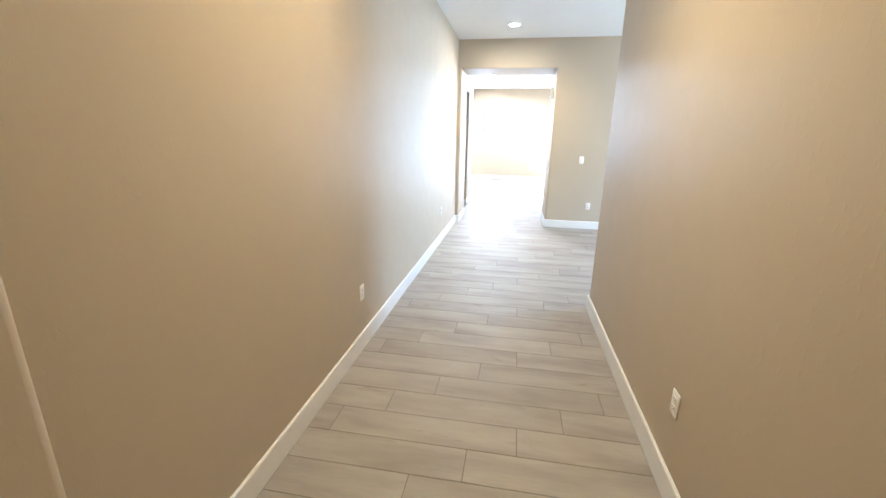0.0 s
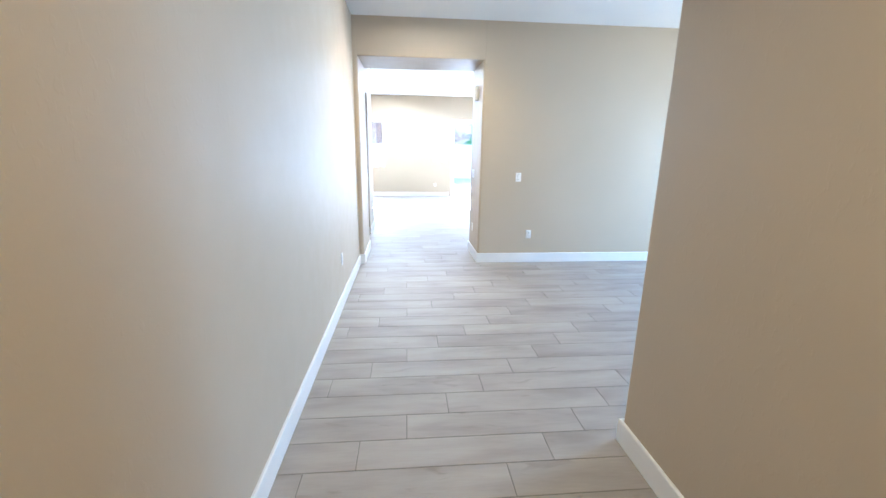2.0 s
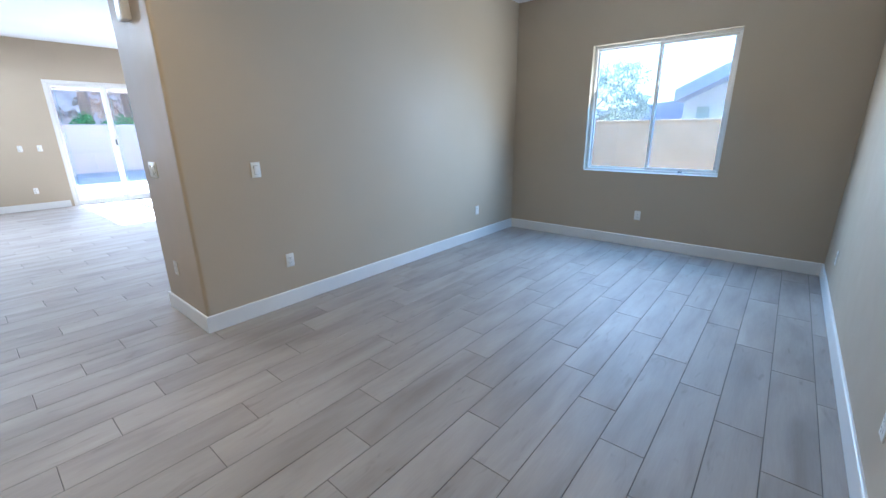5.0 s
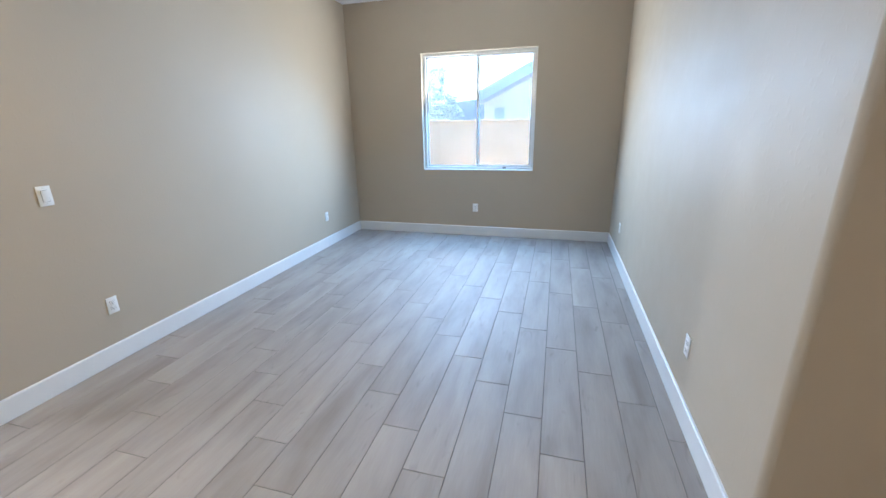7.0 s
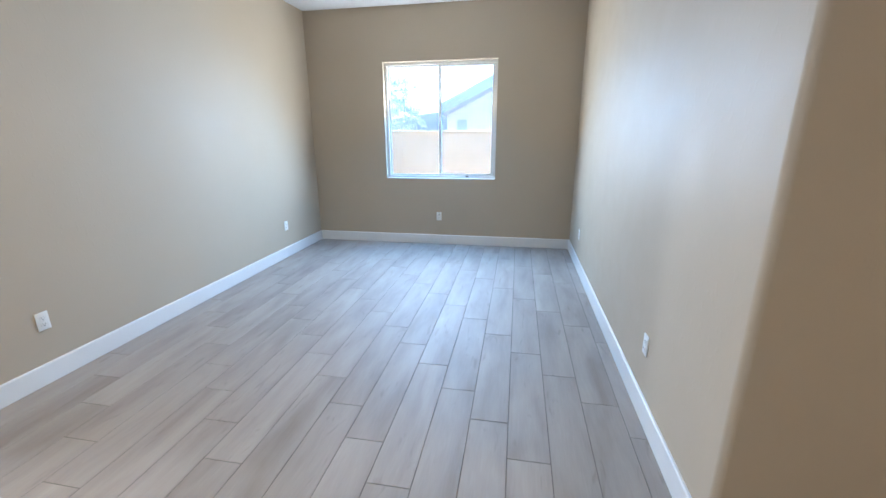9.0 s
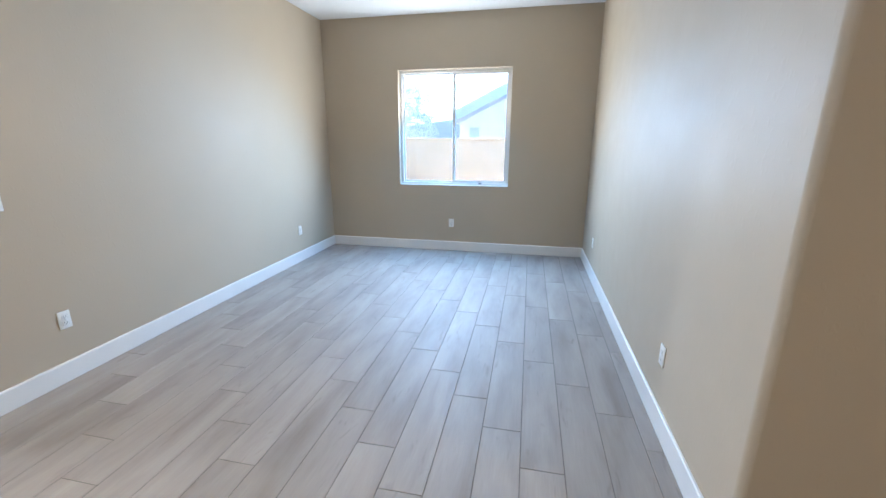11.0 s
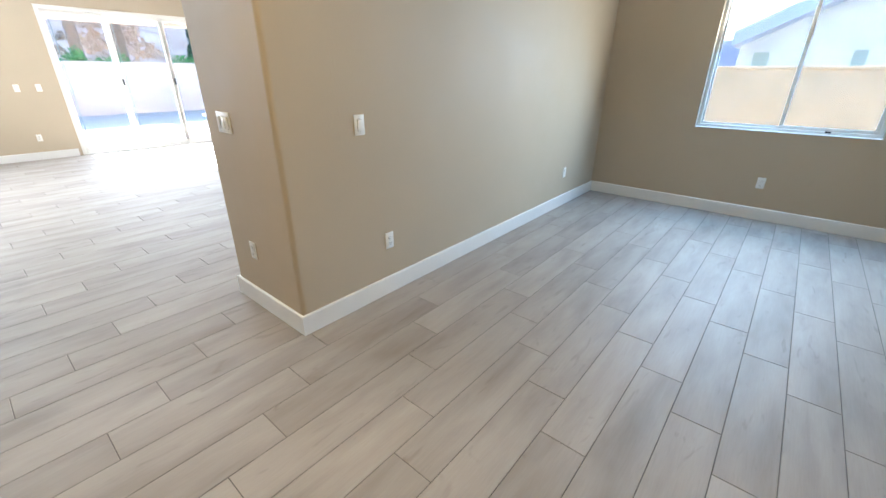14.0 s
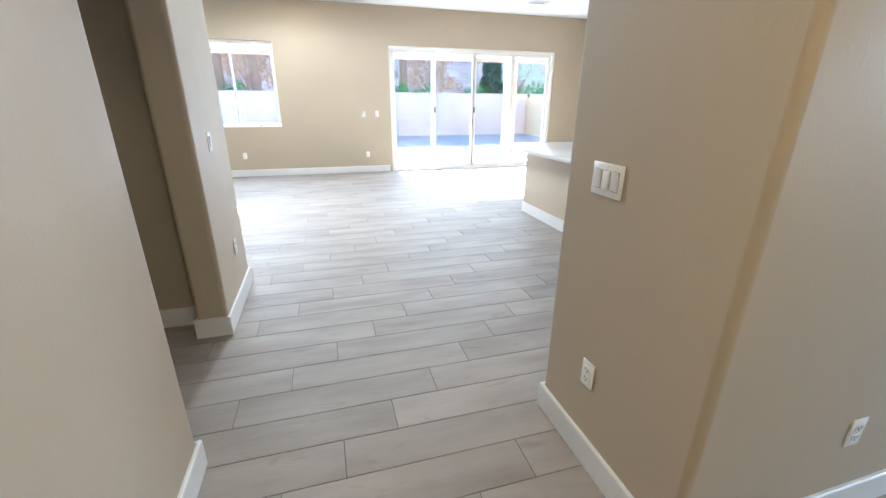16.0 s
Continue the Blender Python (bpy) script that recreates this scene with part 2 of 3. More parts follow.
LEAF = foliage("shrub_leaves", (0.035, 0.125, 0.03), (0.085, 0.23, 0.055))
LEAF_DARK = foliage("cypress_leaves", (0.015, 0.045, 0.03), (0.04, 0.085, 0.05))
# leaf colour lightened to put the haze over the side tree into it
LEAF_PALE = foliage("haze_pale_leaves", (0.46, 0.52, 0.46), (0.62, 0.65, 0.52))
LEAF_GREY = foliage("olive_leaves", (0.36, 0.42, 0.38), (0.50, 0.53, 0.42))
SCRUB = foliage("scrub_leaves", (0.26, 0.17, 0.11), (0.46, 0.33, 0.23))


def glass_material(name, clarity):
    m = bpy.data.materials.new(name)
    m.use_nodes = True
    nt = m.node_tree
    nt.nodes.remove(nt.nodes["Principled BSDF"])
    clear, gloss, mix = nt.nodes.new("ShaderNodeBsdfTransparent"), nt.nodes.new("ShaderNodeBsdfGlossy"), nt.nodes.new("ShaderNodeMixShader")
    clear.inputs["Color"].default_value = (clarity * 0.97, clarity * 0.99, clarity, 1)
    gloss.inputs["Roughness"].default_value = 0.02
    f = node(nt, "ShaderNodeFresnel", IOR=1.45)
    nt.links.new(f.outputs[0], mix.inputs[0])
    nt.links.new(clear.outputs[0], mix.inputs[1])
    nt.links.new(gloss.outputs[0], mix.inputs[2])
    nt.links.new(mix.outputs[0], nt.nodes["Material Output"].inputs["Surface"])
    return m


# pane colour is darkened only to hold back the bright daylight outside
GLASS = glass_material("view_dimming_glass", 0.505)
DIM_BACK_GLASS = glass_material("patio_glass", 0.59)


def lit(name, colour, strength):
    m, nt, b = material(name, (0.9, 0.9, 0.9), 0.5)
    b.inputs["Emission Color"].default_value = (*colour, 1)
    b.inputs["Emission Strength"].default_value = strength
    return m


LAMP_GLOW = lit("warm_led_lens", (1.0, 0.80, 0.55), 14.0)

# ---- walls ----
R = 0.026
structure("wall_west", prism(rounded([
    (-1.165, -3.0, 0), (-0.968, -3.0, 0), (-0.968, 0.87, 1), (HALL_W, 0.87, 0), (HALL_W, ROOM_N, 0),
    (PASS_W, ROOM_N, 1), (PASS_W, 8.44, 1), (GREAT_W, 8.44, 0), (GREAT_W, 8.28, 0), (-1.165, 8.28, 0)], R), 0, TOP), WALL,
    "greige painted drywall wall along the hall", "wall")
structure("wall_east", prism(rounded([
    (HALL_E, -3.0, 0), (HALL_E, ROOM_S, 1), (ROOM_E, ROOM_S, 0), (ROOM_E, ROOM_S - 0.16, 0), (HALL_E + 0.16, ROOM_S - 0.16, 0), (HALL_E + 0.16, -3.0, 0)], R), 0, TOP), WALL,
    "greige painted drywall with rounded outside corner", "wall")
structure("wall_south", boxes((-1.165, -3.16, 0, 0.96, -3.0, TOP)), WALL, "plain greige wall closing the hall", "wall")
structure("wall_north", prism(rounded([
    (PASS_E, ROOM_N, 1), (PASS_E, PASS_N, 1), (GREAT_E, PASS_N, 0), (GREAT_E, ROOM_N, 0)], R), 0, TOP), WALL,
    "deep greige drywall wall with bullnose corner", "wall")
structure("wall_header", boxes((PASS_W - 0.1, ROOM_N + 0.002, SOFFIT, PASS_E + 0.1, PASS_N - 0.003, TOP - 0.01), bevel=0.012), WALL, "greige drywall header over the passage", "wall")
WY0, WY1, WZ0, WZ1 = 4.99, 6.505, 0.93, 2.435

def pierced(a0, a1, z1, near, far, holes, along):
    """One wall between two planes, with rectangular openings; along is "x" or "y"."""
    cuts_a = sorted({a0, a1, *(h[0] for h in holes), *(h[1] for h in holes)})
    cuts_z = sorted({0.0, z1, *(h[2] for h in holes), *(h[3] for h in holes)})
    bm, made = bmesh.new(), {}

    def vert(a, z, d):
        key = (a, z, d)
        if key not in made:
            made[key] = bm.verts.new((a, d, z) if along == "x" else (d, a, z))
        return made[key]

    def solid(i, j):
        if not (0 <= i < len(cuts_a) - 1 and 0 <= j < len(cuts_z) - 1):
            return False
        a, z = (cuts_a[i] + cuts_a[i + 1]) / 2, (cuts_z[j] + cuts_z[j + 1]) / 2
        return not any(h[0] < a < h[1] and h[2] < z < h[3] for h in holes)

    for i in range(len(cuts_a) - 1):
        for j in range(len(cuts_z) - 1):
            if not solid(i, j):
                continue
            p, q, u, v = cuts_a[i], cuts_a[i + 1], cuts_z[j], cuts_z[j + 1]
            for d in (near, far):
                bm.faces.new([vert(p, u, d), vert(q, u, d), vert(q, v, d), vert(p, v, d)])
            for di, dj, e in ((-1, 0, ((p, u), (p, v))), (1, 0, ((q, u), (q, v))), (0, -1, ((p, u), (q, u))), (0, 1, ((p, v), (q, v)))):
                if not solid(i + di, j + dj):
                    bm.faces.new([vert(*e[0], near), vert(*e[1], near), vert(*e[1], far), vert(*e[0], far)])
    bmesh.ops.recalc_face_normals(bm, faces=bm.faces[:])
    return bm


structure("wall_room_east", pierced(ROOM_S - 0.16, ROOM_N + 0.1, TOP, ROOM_E, ROOM_E + 0.2, [(WY0, WY1, WZ0, WZ1)], "y"), WALL,
    "greige drywall window wall", "wall", smooth=False)
GX0, GX1, GZ0, GZ1 = -2.60, -1.08, 0.955, 2.485
DX0, DX1, DZ1 = 1.10, 4.86, 2.50
structure("wall_great_north", pierced(GREAT_W - 0.2, GREAT_E + 0.2, TOP, GREAT_N, GREAT_N + 0.2, [(GX0, GX1, GZ0, GZ1), (DX0, DX1, 0.0, DZ1)], "x"), WALL,
    "cream-lit greige wall with window and patio door", "wall", smooth=False)
structure("wall_great_west", boxes((GREAT_W - 0.2, 8.28, 0, GREAT_W, GREAT_N, TOP)), WALL, "plain greige side wall", "wall")
structure("wall_great_east", boxes((GREAT_E, ROOM_N, 0, GREAT_E + 0.2, GREAT_N, TOP)), WALL, "plain greige side wall", "wall")
structure("wall_pier", prism(rounded([(-1.215, 9.545, 1), (-1.03, 9.545, 1), (-1.03, 10.40, 1), (-1.215, 10.40, 1)][::-1], R), 0, TOP), WALL,
    "greige drywall wall end with bullnose corners", "wall")
structure("wall_side_hall", boxes((GREAT_W, 9.755, 0, -1.215, 9.9, TOP)), WALL, "greige wall of the dark side hall", "wall")
structure("wall_side_header", boxes((-1.165, 8.44, 2.45, -1.031, 9.55, TOP - 0.02), bevel=0.01), WALL, "greige header over the side hall opening", "wall")
structure("ceiling_side_hall", boxes((GREAT_W, 8.44, 2.6, -1.165, 9.755, 2.75)), CEILING, "white painted ceiling of the side hall", "ceiling")
structure("ceiling", boxes((-1.165, -3.0, CEIL, ROOM_E + 0.02, ROOM_N, CEIL + 0.2)), CEILING, "smooth white painted ceiling", "ceiling")
structure("ceiling_great_room", boxes((GREAT_W, PASS_N, GREAT_CEIL, GREAT_E, GREAT_N, GREAT_CEIL + 0.2)), CEILING, "white painted great room ceiling", "ceiling")


# ---- baseboards ----
BB, BT = 0.135, 0.015


def baseboard(x0, y0, x1, y1, end0=0.0, end1=0.0):
    """Runs from one point to the other with the wall on its left; ends may run on past an outside corner."""
    a, b = Vector((x0, y0)), Vector((x1, y1))
    u = (b - a).normalized()
    nrm = Vector((u.y, -u.x))
    a, b = a - u * end0, b + u * end1
    bm = bmesh.new()
    profile = [(0, 0.004), (BT, 0.004), (BT, BB - 0.008), (BT - 0.002, BB - 0.003), (BT - 0.006, BB), (0, BB)]
    ends = [[bm.verts.new((p.x + nrm.x * d, p.y + nrm.y * d, z)) for d, z in profile] for p in (a, b)]
    n = len(profile)
    for i in range(n):
        bm.faces.new((ends[0][i], ends[0][(i + 1) % n], ends[1][(i + 1) % n], ends[1][i]))
    bm.faces.new(ends[0][::-1])
    bm.faces.new(ends[1])
    bmesh.ops.recalc_face_normals(bm, faces=bm.faces[:])
    structure("baseboard", bm, TRIM, "white painted flat baseboard along the wall", "baseboard", smooth=False)


baseboard(HALL_W, 0.87, HALL_W, ROOM_N)
baseboard(-0.968, -3.0, -0.968, 0.87, 0, BT)
baseboard(HALL_W + BT, ROOM_N, PASS_W, ROOM_N)
baseboard(PASS_W, ROOM_N, PASS_W, 8.44, BT, BT)
baseboard(PASS_W, 8.44, GREAT_W, 8.44)
baseboard(HALL_E, ROOM_S, HALL_E, -3.0)
baseboard(ROOM_E - BT, ROOM_S, HALL_E, ROOM_S, 0, BT)
baseboard(ROOM_E, ROOM_N, ROOM_E, ROOM_S)
baseboard(PASS_E, ROOM_N, ROOM_E - BT, ROOM_N)
baseboard(PASS_E, PASS_N, PASS_E, ROOM_N, 0.0, BT)
baseboard(GREAT_E, PASS_N, PASS_E, PASS_N, 0.0, BT)
baseboard(GREAT_W, GREAT_N, DX0 - 0.05, GREAT_N)
baseboard(DX1 + 0.05, GREAT_N, GREAT_E, GREAT_N)
baseboard(-1.215, 9.545, -1.03, 9.545)
baseboard(-1.03, 9.545, -1.03, 10.40, BT, BT)
baseboard(-1.03, 10.40, -1.215, 10.40, 0, BT)
baseboard(-1.215, 9.755, -1.215, 9.545, 0, BT)
baseboard(GREAT_W, 9.755, -1.215 - BT, 9.755)


# ---- windows and patio door ----
def slider_window(name, wide, high, label, glass=None):
    """In its own x-z plane, from the lower left corner; the room is towards -y."""
    w = tagged(new(name), label, "window", kind="structure")
    fr = bmesh.new()
    f = 0.034
    for s in ((0, 0, 0, wide, 0.07, f), (0, 0, high - f, wide, 0.07, high), (0, 0, f, f, 0.07, high - f), (wide - f, 0, f, wide, 0.07, high - f)):
        box(fr, *s, bevel=0.004)
    part("window_frame", fr, VINYL, w)
    mid = wide * 0.5
    for nm, x0, x1, y0 in (("fixed_sash", f, mid + 0.015, 0.040), ("sliding_sash", mid - 0.02, wide - f, 0.008)):
        s = 0.030 if nm == "sliding_sash" else 0.018
        bm = bmesh.new()
        for q in ((x0, y0, f, x1, y0 + 0.026, f + s), (x0, y0, high - f - s, x1, y0 + 0.026, high - f),
                  (x0, y0, f + s, x0 + s, y0 + 0.026, high - f - s), (x1 - s, y0, f + s, x1, y0 + 0.026, high - f - s)):
            box(bm, *q, bevel=0.003)
        sash = part(nm, bm, VINYL, w)
        pane = part("pane", boxes((x0 + s - 0.003, y0 + 0.010, f + s - 0.003, x1 - s + 0.003, y0 + 0.016, high - f - s + 0.003)), glass or GLASS, sash, smooth=False)
        pane.visible_shadow = False
    part("latch", boxes((wide * 0.73, -0.004, 0.018, wide * 0.73 + 0.045, 0.012, 0.034), bevel=0.003), BLACK, w, "small black latch")
    return w


w = slider_window("window_1", WY1 - WY0, WZ1 - WZ0, "white vinyl sliding window with two panes")
w.matrix_world = pose(ROOM_E + 0.075, WY1, WZ0, 0, 0, -90)
structure("window_sill", boxes((ROOM_E - 0.004, WY0 + 0.002, WZ0 - 0.002, ROOM_E + 0.076, WY1 - 0.002, WZ0 + 0.004)), TRIM, "white painted window sill", "window sill")
w = slider_window("window_2", GX1 - GX0, GZ1 - GZ0, "white vinyl sliding window over the back yard", DIM_BACK_GLASS)
w.matrix_world = pose(GX0, GREAT_N + 0.075, GZ0)


def patio_door(wide, high):
    d = tagged(new("door_1"), "white four-panel sliding glass patio door, closed", "patio door", kind="structure")
    f = 0.06
    fr = bmesh.new()
    for s in ((0, -0.01, 0.02, f, 0.13, high - f), (wide - f, -0.01, 0.02, wide, 0.13, high - f), (0, -0.01, high - f, wide, 0.13, high), (0, -0.01, 0, wide, 0.13, 0.02)):
        box(fr, *s, bevel=0.004)
    part("door_frame", fr, VINYL, d)
    step = (wide - 2 * f) / 4
    for k in range(4):
        x0, x1 = f + step * k - (0.03 if k else 0), f + step * (k + 1)
        y0 = 0.075 if k in (0, 3) else 0.03
        s = 0.062
        bm = bmesh.new()
        for q in ((x0, y0, 0.02, x1, y0 + 0.035, 0.11), (x0, y0, high - f - s, x1, y0 + 0.035, high - f),
                  (x0, y0, 0.11, x0 + s, y0 + 0.035, high - f - s), (x1 - s, y0, 0.11, x1, y0 + 0.035, high - f - s)):
            box(bm, *q, bevel=0.003)
        panel = part("door_panel", bm, VINYL, d)
        g = part("pane", boxes((x0 + s - 0.003, y0 + 0.014, 0.107, x1 - s + 0.003, y0 + 0.02, high - f - s + 0.003)), DIM_BACK_GLASS, panel, smooth=False)
        g.visible_shadow = False
        if k in (0, 1):
            part("interlock", boxes((x0 + 0.105, y0 + 0.022, 0.11, x0 + 0.117, y0 + 0.034, high - f - s)), EDGE, panel, "thin grey-green interlock edge", smooth=False)
        if k in (1, 2):
            hx = x0 + 0.02
            part("door_handle", boxes((hx, y0 - 0.028, 1.22, hx + 0.03, y0 - 0.002, 1.34), bevel=0.006), BLACK, panel, "black pull handle")
    return d


patio_door(DX1 - DX0, DZ1).matrix_world = pose(DX0, GREAT_N + 0.03, 0)


# ---- outlets, switches, sensor, lamps ----
def outlet():
    """Faces -y, centred on its wall point."""
    o = thing("outlet", "white duplex wall outlet with plain cover plate", "outlet", "wall outlets")
    part("cover_plate", boxes((-0.036, -0.006, -0.058, 0.036, 0.0, 0.058), bevel=0.0025), PLASTIC, o)
    for z in (-0.021, 0.021):
        face = part("receptacle", boxes((-0.017, -0.0085, z - 0.0145, 0.017, -0.005, z + 0.0145), bevel=0.003), PLASTIC, o)
        part("slots", boxes((-0.0085, -0.0092, z - 0.001, -0.0062, -0.008, z + 0.0085), (0.0062, -0.0092, z - 0.001, 0.0085, -0.008, z + 0.0075), (-0.0025, -0.0092, z - 0.0105, 0.0025, -0.008, z - 0.0055)), DARK, face, "dark slots", smooth=False)
    part("screw", tube(bmesh.new(), (0, -0.0058, 0), (0, -0.0072, 0), 0.0032, 0.0028), STEEL, o)
    return o


def wall_switch(gangs, label):
    s = thing("light_switch", label, "light switch", "wall switches")
    half = 0.036 + 0.0228 * (gangs - 1)
    part("cover_plate", boxes((-half, -0.0065, -0.058, half, 0.0, 0.058), bevel=0.0025), PLASTIC, s)
    for g in range(gangs):
        x = (g - (gangs - 1) / 2) * 0.046
        part("gap", boxes((x - 0.0178, -0.0068, -0.0345, x + 0.0178, -0.006, 0.0345)), DARK, s, smooth=False)
        bm = bmesh.new()
        box(bm, -0.0163, -0.006, -0.033, 0.0163, 0.002, 0.033, bevel=0.002, m=pose(x, -0.006, 0, 5 if (g + gangs) % 2 else -5))
        part("rocker", bm, PLASTIC, s)
        for z in (-0.046, 0.046):
            part("screw", tube(bmesh.new(), (x, -0.006, z), (x, -0.0072, z), 0.003, 0.0026, 10), STEEL, s)
    return s


first = outlet()
spots = [((1.335, ROOM_N, 0.405), 0), ((4.12, ROOM_N, 0.405), 0), ((ROOM_E, 5.76, 0.403), -90), ((1.655, ROOM_S, 0.405), 180), ((4.24, ROOM_S, 0.40), 180),
         ((HALL_W, 2.867, 0.44), 90), ((HALL_E, 1.93, 0.44), -90), ((HALL_W, 6.10, 0.47), 90), ((PASS_E, 8.077, 0.42), -90),
         ((-1.835, GREAT_N, 0.412), 0), ((0.58, GREAT_N, 0.38), 0), ((-1.03, 10.06, 0.443), 90)]
for n, (p, turn) in enumerate(spots):
    if n == 0:
        first.matrix_world = pose(*p, 0, 0, turn)
    else:
        copy_thing(first, pose(*p, 0, 0, turn))
wall_switch(1, "white single rocker switch on the greige wall").matrix_world = pose(1.146, ROOM_N, 1.19)
wall_switch(3, "white triple rocker switch on the passage wall").matrix_world = pose(PASS_E, 8.13, 1.205, 0, 0, -90)
for x in (0.53, 0.81):
    wall_switch(1, "white rocker switch beside the patio door").matrix_world = pose(x, GREAT_N, 1.2)
wall_switch(1, "white rocker switch on the wall end").matrix_world = pose(-1.03, 9.88, 1.21, 0, 0, 90)

chime = thing("door_chime", "beige plastic door chime box high on the wall", "door chime", at=(PASS_E, 7.965, 2.29), turn=-90)
part("cover", boxes((-0.062, -0.052, -0.095, 0.062, -0.008, 0.095), bevel=0.01), PLASTIC, chime)
part("back_plate", boxes((-0.058, -0.008, -0.09, 0.058, 0.0, 0.09)), PLASTIC, chime, smooth=False)


def downlight(x, y, z, watts, colour=(1.0, 0.60, 0.15), cone=150, edge=0.9):
    d = thing("downlight", "white recessed ceiling light, lit warm", "ceiling light", "recessed lights", at=(x, y, z))
    bm = bmesh.new()
    n = 32
    rings = [[bm.verts.new((r * math.cos(2 * math.pi * k / n), r * math.sin(2 * math.pi * k / n), h)) for k in range(n)]
             for r, h in ((0.095, 0.0), (0.092, -0.007), (0.075, -0.008), (0.066, -0.002))]
    for a, b in zip(rings, rings[1:]):
        for k in range(n):
            bm.faces.new((a[k], b[k], b[(k + 1) % n], a[(k + 1) % n]))
    bmesh.ops.recalc_face_normals(bm, faces=bm.faces[:])
    part("trim_ring", bm, TRIM, d)
    bm = bmesh.new()
    bm.faces.new([bm.verts.new((0.067 * math.cos(2 * math.pi * k / n), -0.067 * math.sin(2 * math.pi * k / n), -0.002)) for k in range(n)])
    part("lens", bm, LAMP_GLOW, d, "glowing warm lens")
    if watts:
        lamp = new("downlight_lamp", bpy.data.lights.new("downlight_lamp", "SPOT"))
        lamp.data.energy, lamp.data.color, lamp.data.shadow_soft_size = watts, colour, 0.1
        lamp.data.spot_size, lamp.data.spot_blend = radians(cone), edge
        lamp.matrix_world = pose(x, y, z - 0.02)


HALL_WATTS = 3.8
for y in (-2.5, 2.1):
    downlight(-0.09, y, CEIL, HALL_WATTS)
downlight(-0.09, 6.73, CEIL, 5)
downlight(-0.73, 12.67, GREAT_CEIL, 27, (1.0, 0.95, 0.84), 176, 0.2)
downlight(-0.73, 15.0, GREAT_CEIL, 0.9, (1.0, 0.95, 0.84))

vent = thing("ceiling_vent", "white slatted ceiling air register", "ceiling vent", at=(3.78, 14.75, GREAT_CEIL))
fr = bmesh.new()
for s in ((-0.18, -0.1, -0.012, 0.18, -0.08, 0), (-0.18, 0.08, -0.012, 0.18, 0.1, 0), (-0.18, -0.08, -0.012, -0.16, 0.08, 0), (0.16, -0.08, -0.012, 0.18, 0.08, 0)):
    box(fr, *s, bevel=0.002)
part("frame", fr, TRIM, vent)
for k in range(7):
    bm = bmesh.new()
    box(bm, -0.16, -0.01, -0.001, 0.16, 0.01, 0.001, m=pose(0, -0.066 + 0.022 * k, -0.007, 35))
    part("slat", bm, TRIM, vent, smooth=False)

# ---- kitchen island ----
island = thing("kitchen_island", "greige kitchen island half wall with white baseboard", "kitchen island")
part("body", boxes((2.33, 9.6, 0, 3.35, 12.0, 0.885)), WALL, island, smooth=False)
bm = boxes((2.315, 9.6, 0, 2.33, 12.015, BB), (2.33, 12.0, 0, 3.365, 12.015, BB - 0.001))
part("skirting", bm, TRIM, island, "white baseboard", smooth=False)
top = new("worktop", mesh_of("worktop", boxes((1.99, 9.5, 0.888, 3.45, 12.16, 0.925), bevel=0.004), QUARTZ, True))
tagged(top, "pale quartz worktop lying on the island", "worktop")

# ---- back yard ----
structure("ground", boxes((-1500, -1500, YARD - 0.3, 1500, 1500, YARD)), GRAVEL, "pale desert gravel ground", "ground", smooth=False)
structure("patio_slab", boxes((-4.0, GREAT_N + 0.2, YARD - 0.05, 9.0, 19.7, -0.04), bevel=0.01), CONCRETE, "sunlit concrete patio slab", "patio")
cover = thing("patio_cover", "tan stucco patio cover on square posts", "patio cover")
part("roof", boxes((-5.0, GREAT_N + 0.2, 2.65, 9.5, 19.5, 3.0)), PATIO_PAINT, cover, smooth=False)
part("beam", boxes((-5.0, 19.2, 2.575, 9.5, 19.5, 2.65)), PATIO_PAINT, cover, smooth=False)
for x in (-4.6, 5.43):
    part("post", boxes((x - 0.16, 19.19, -0.04, x + 0.16, 19.49, 2.575), bevel=0.01), PATIO_PAINT, cover)


def block_fence(name, x0, y0, x1, y1, top, mat, label):
    f = thing(name, label, "fence")
    part("wall", boxes((x0, y0, YARD - 0.2, x1, y1, top - 0.06)), mat, f, smooth=False)
    part("cap", boxes((x0 - 0.02, y0 - 0.02, top - 0.06, x1 + 0.02, y1 + 0.02, top), bevel=0.008), mat, f)


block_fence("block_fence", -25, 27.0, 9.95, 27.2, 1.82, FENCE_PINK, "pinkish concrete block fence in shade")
block_fence("block_fence", 10.0, -20, 10.2, 27.2, 1.62, FENCE_TAN, "tan concrete block fence beside the house")
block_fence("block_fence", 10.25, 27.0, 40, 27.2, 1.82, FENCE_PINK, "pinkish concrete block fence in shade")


def leaves(bm, centre, size, count, leaf, rng):
    """Small bent leaf clumps scattered through an uneven crown."""
    for _ in range(count):
        d = Vector((rng.gauss(0, 1), rng.gauss(0, 1), rng.gauss(0, 1))).normalized()
        r = rng.uniform(0.35, 1.0) ** 0.5
        lump = 0.72 + 0.5 * noise.noise(d * 1.7 + Vector(centre))
        p = Vector(centre) + Vector((d.x * size[0], d.y * size[1], d.z * size[2])) * r * lump
        e = Euler((rng.uniform(0, 6.3), rng.uniform(0, 6.3), rng.uniform(0, 6.3)))
        s = leaf * rng.uniform(0.6, 1.4)
        q = [bm.verts.new(p + e.to_matrix() @ Vector(v)) for v in ((-s, 0, 0), (0, -s * 0.45, s * 0.15), (s, 0, 0), (0, s * 0.45, s * 0.15))]
        bm.faces.new((q[0], q[1], q[2]))
        bm.faces.new((q[0], q[2], q[3]))


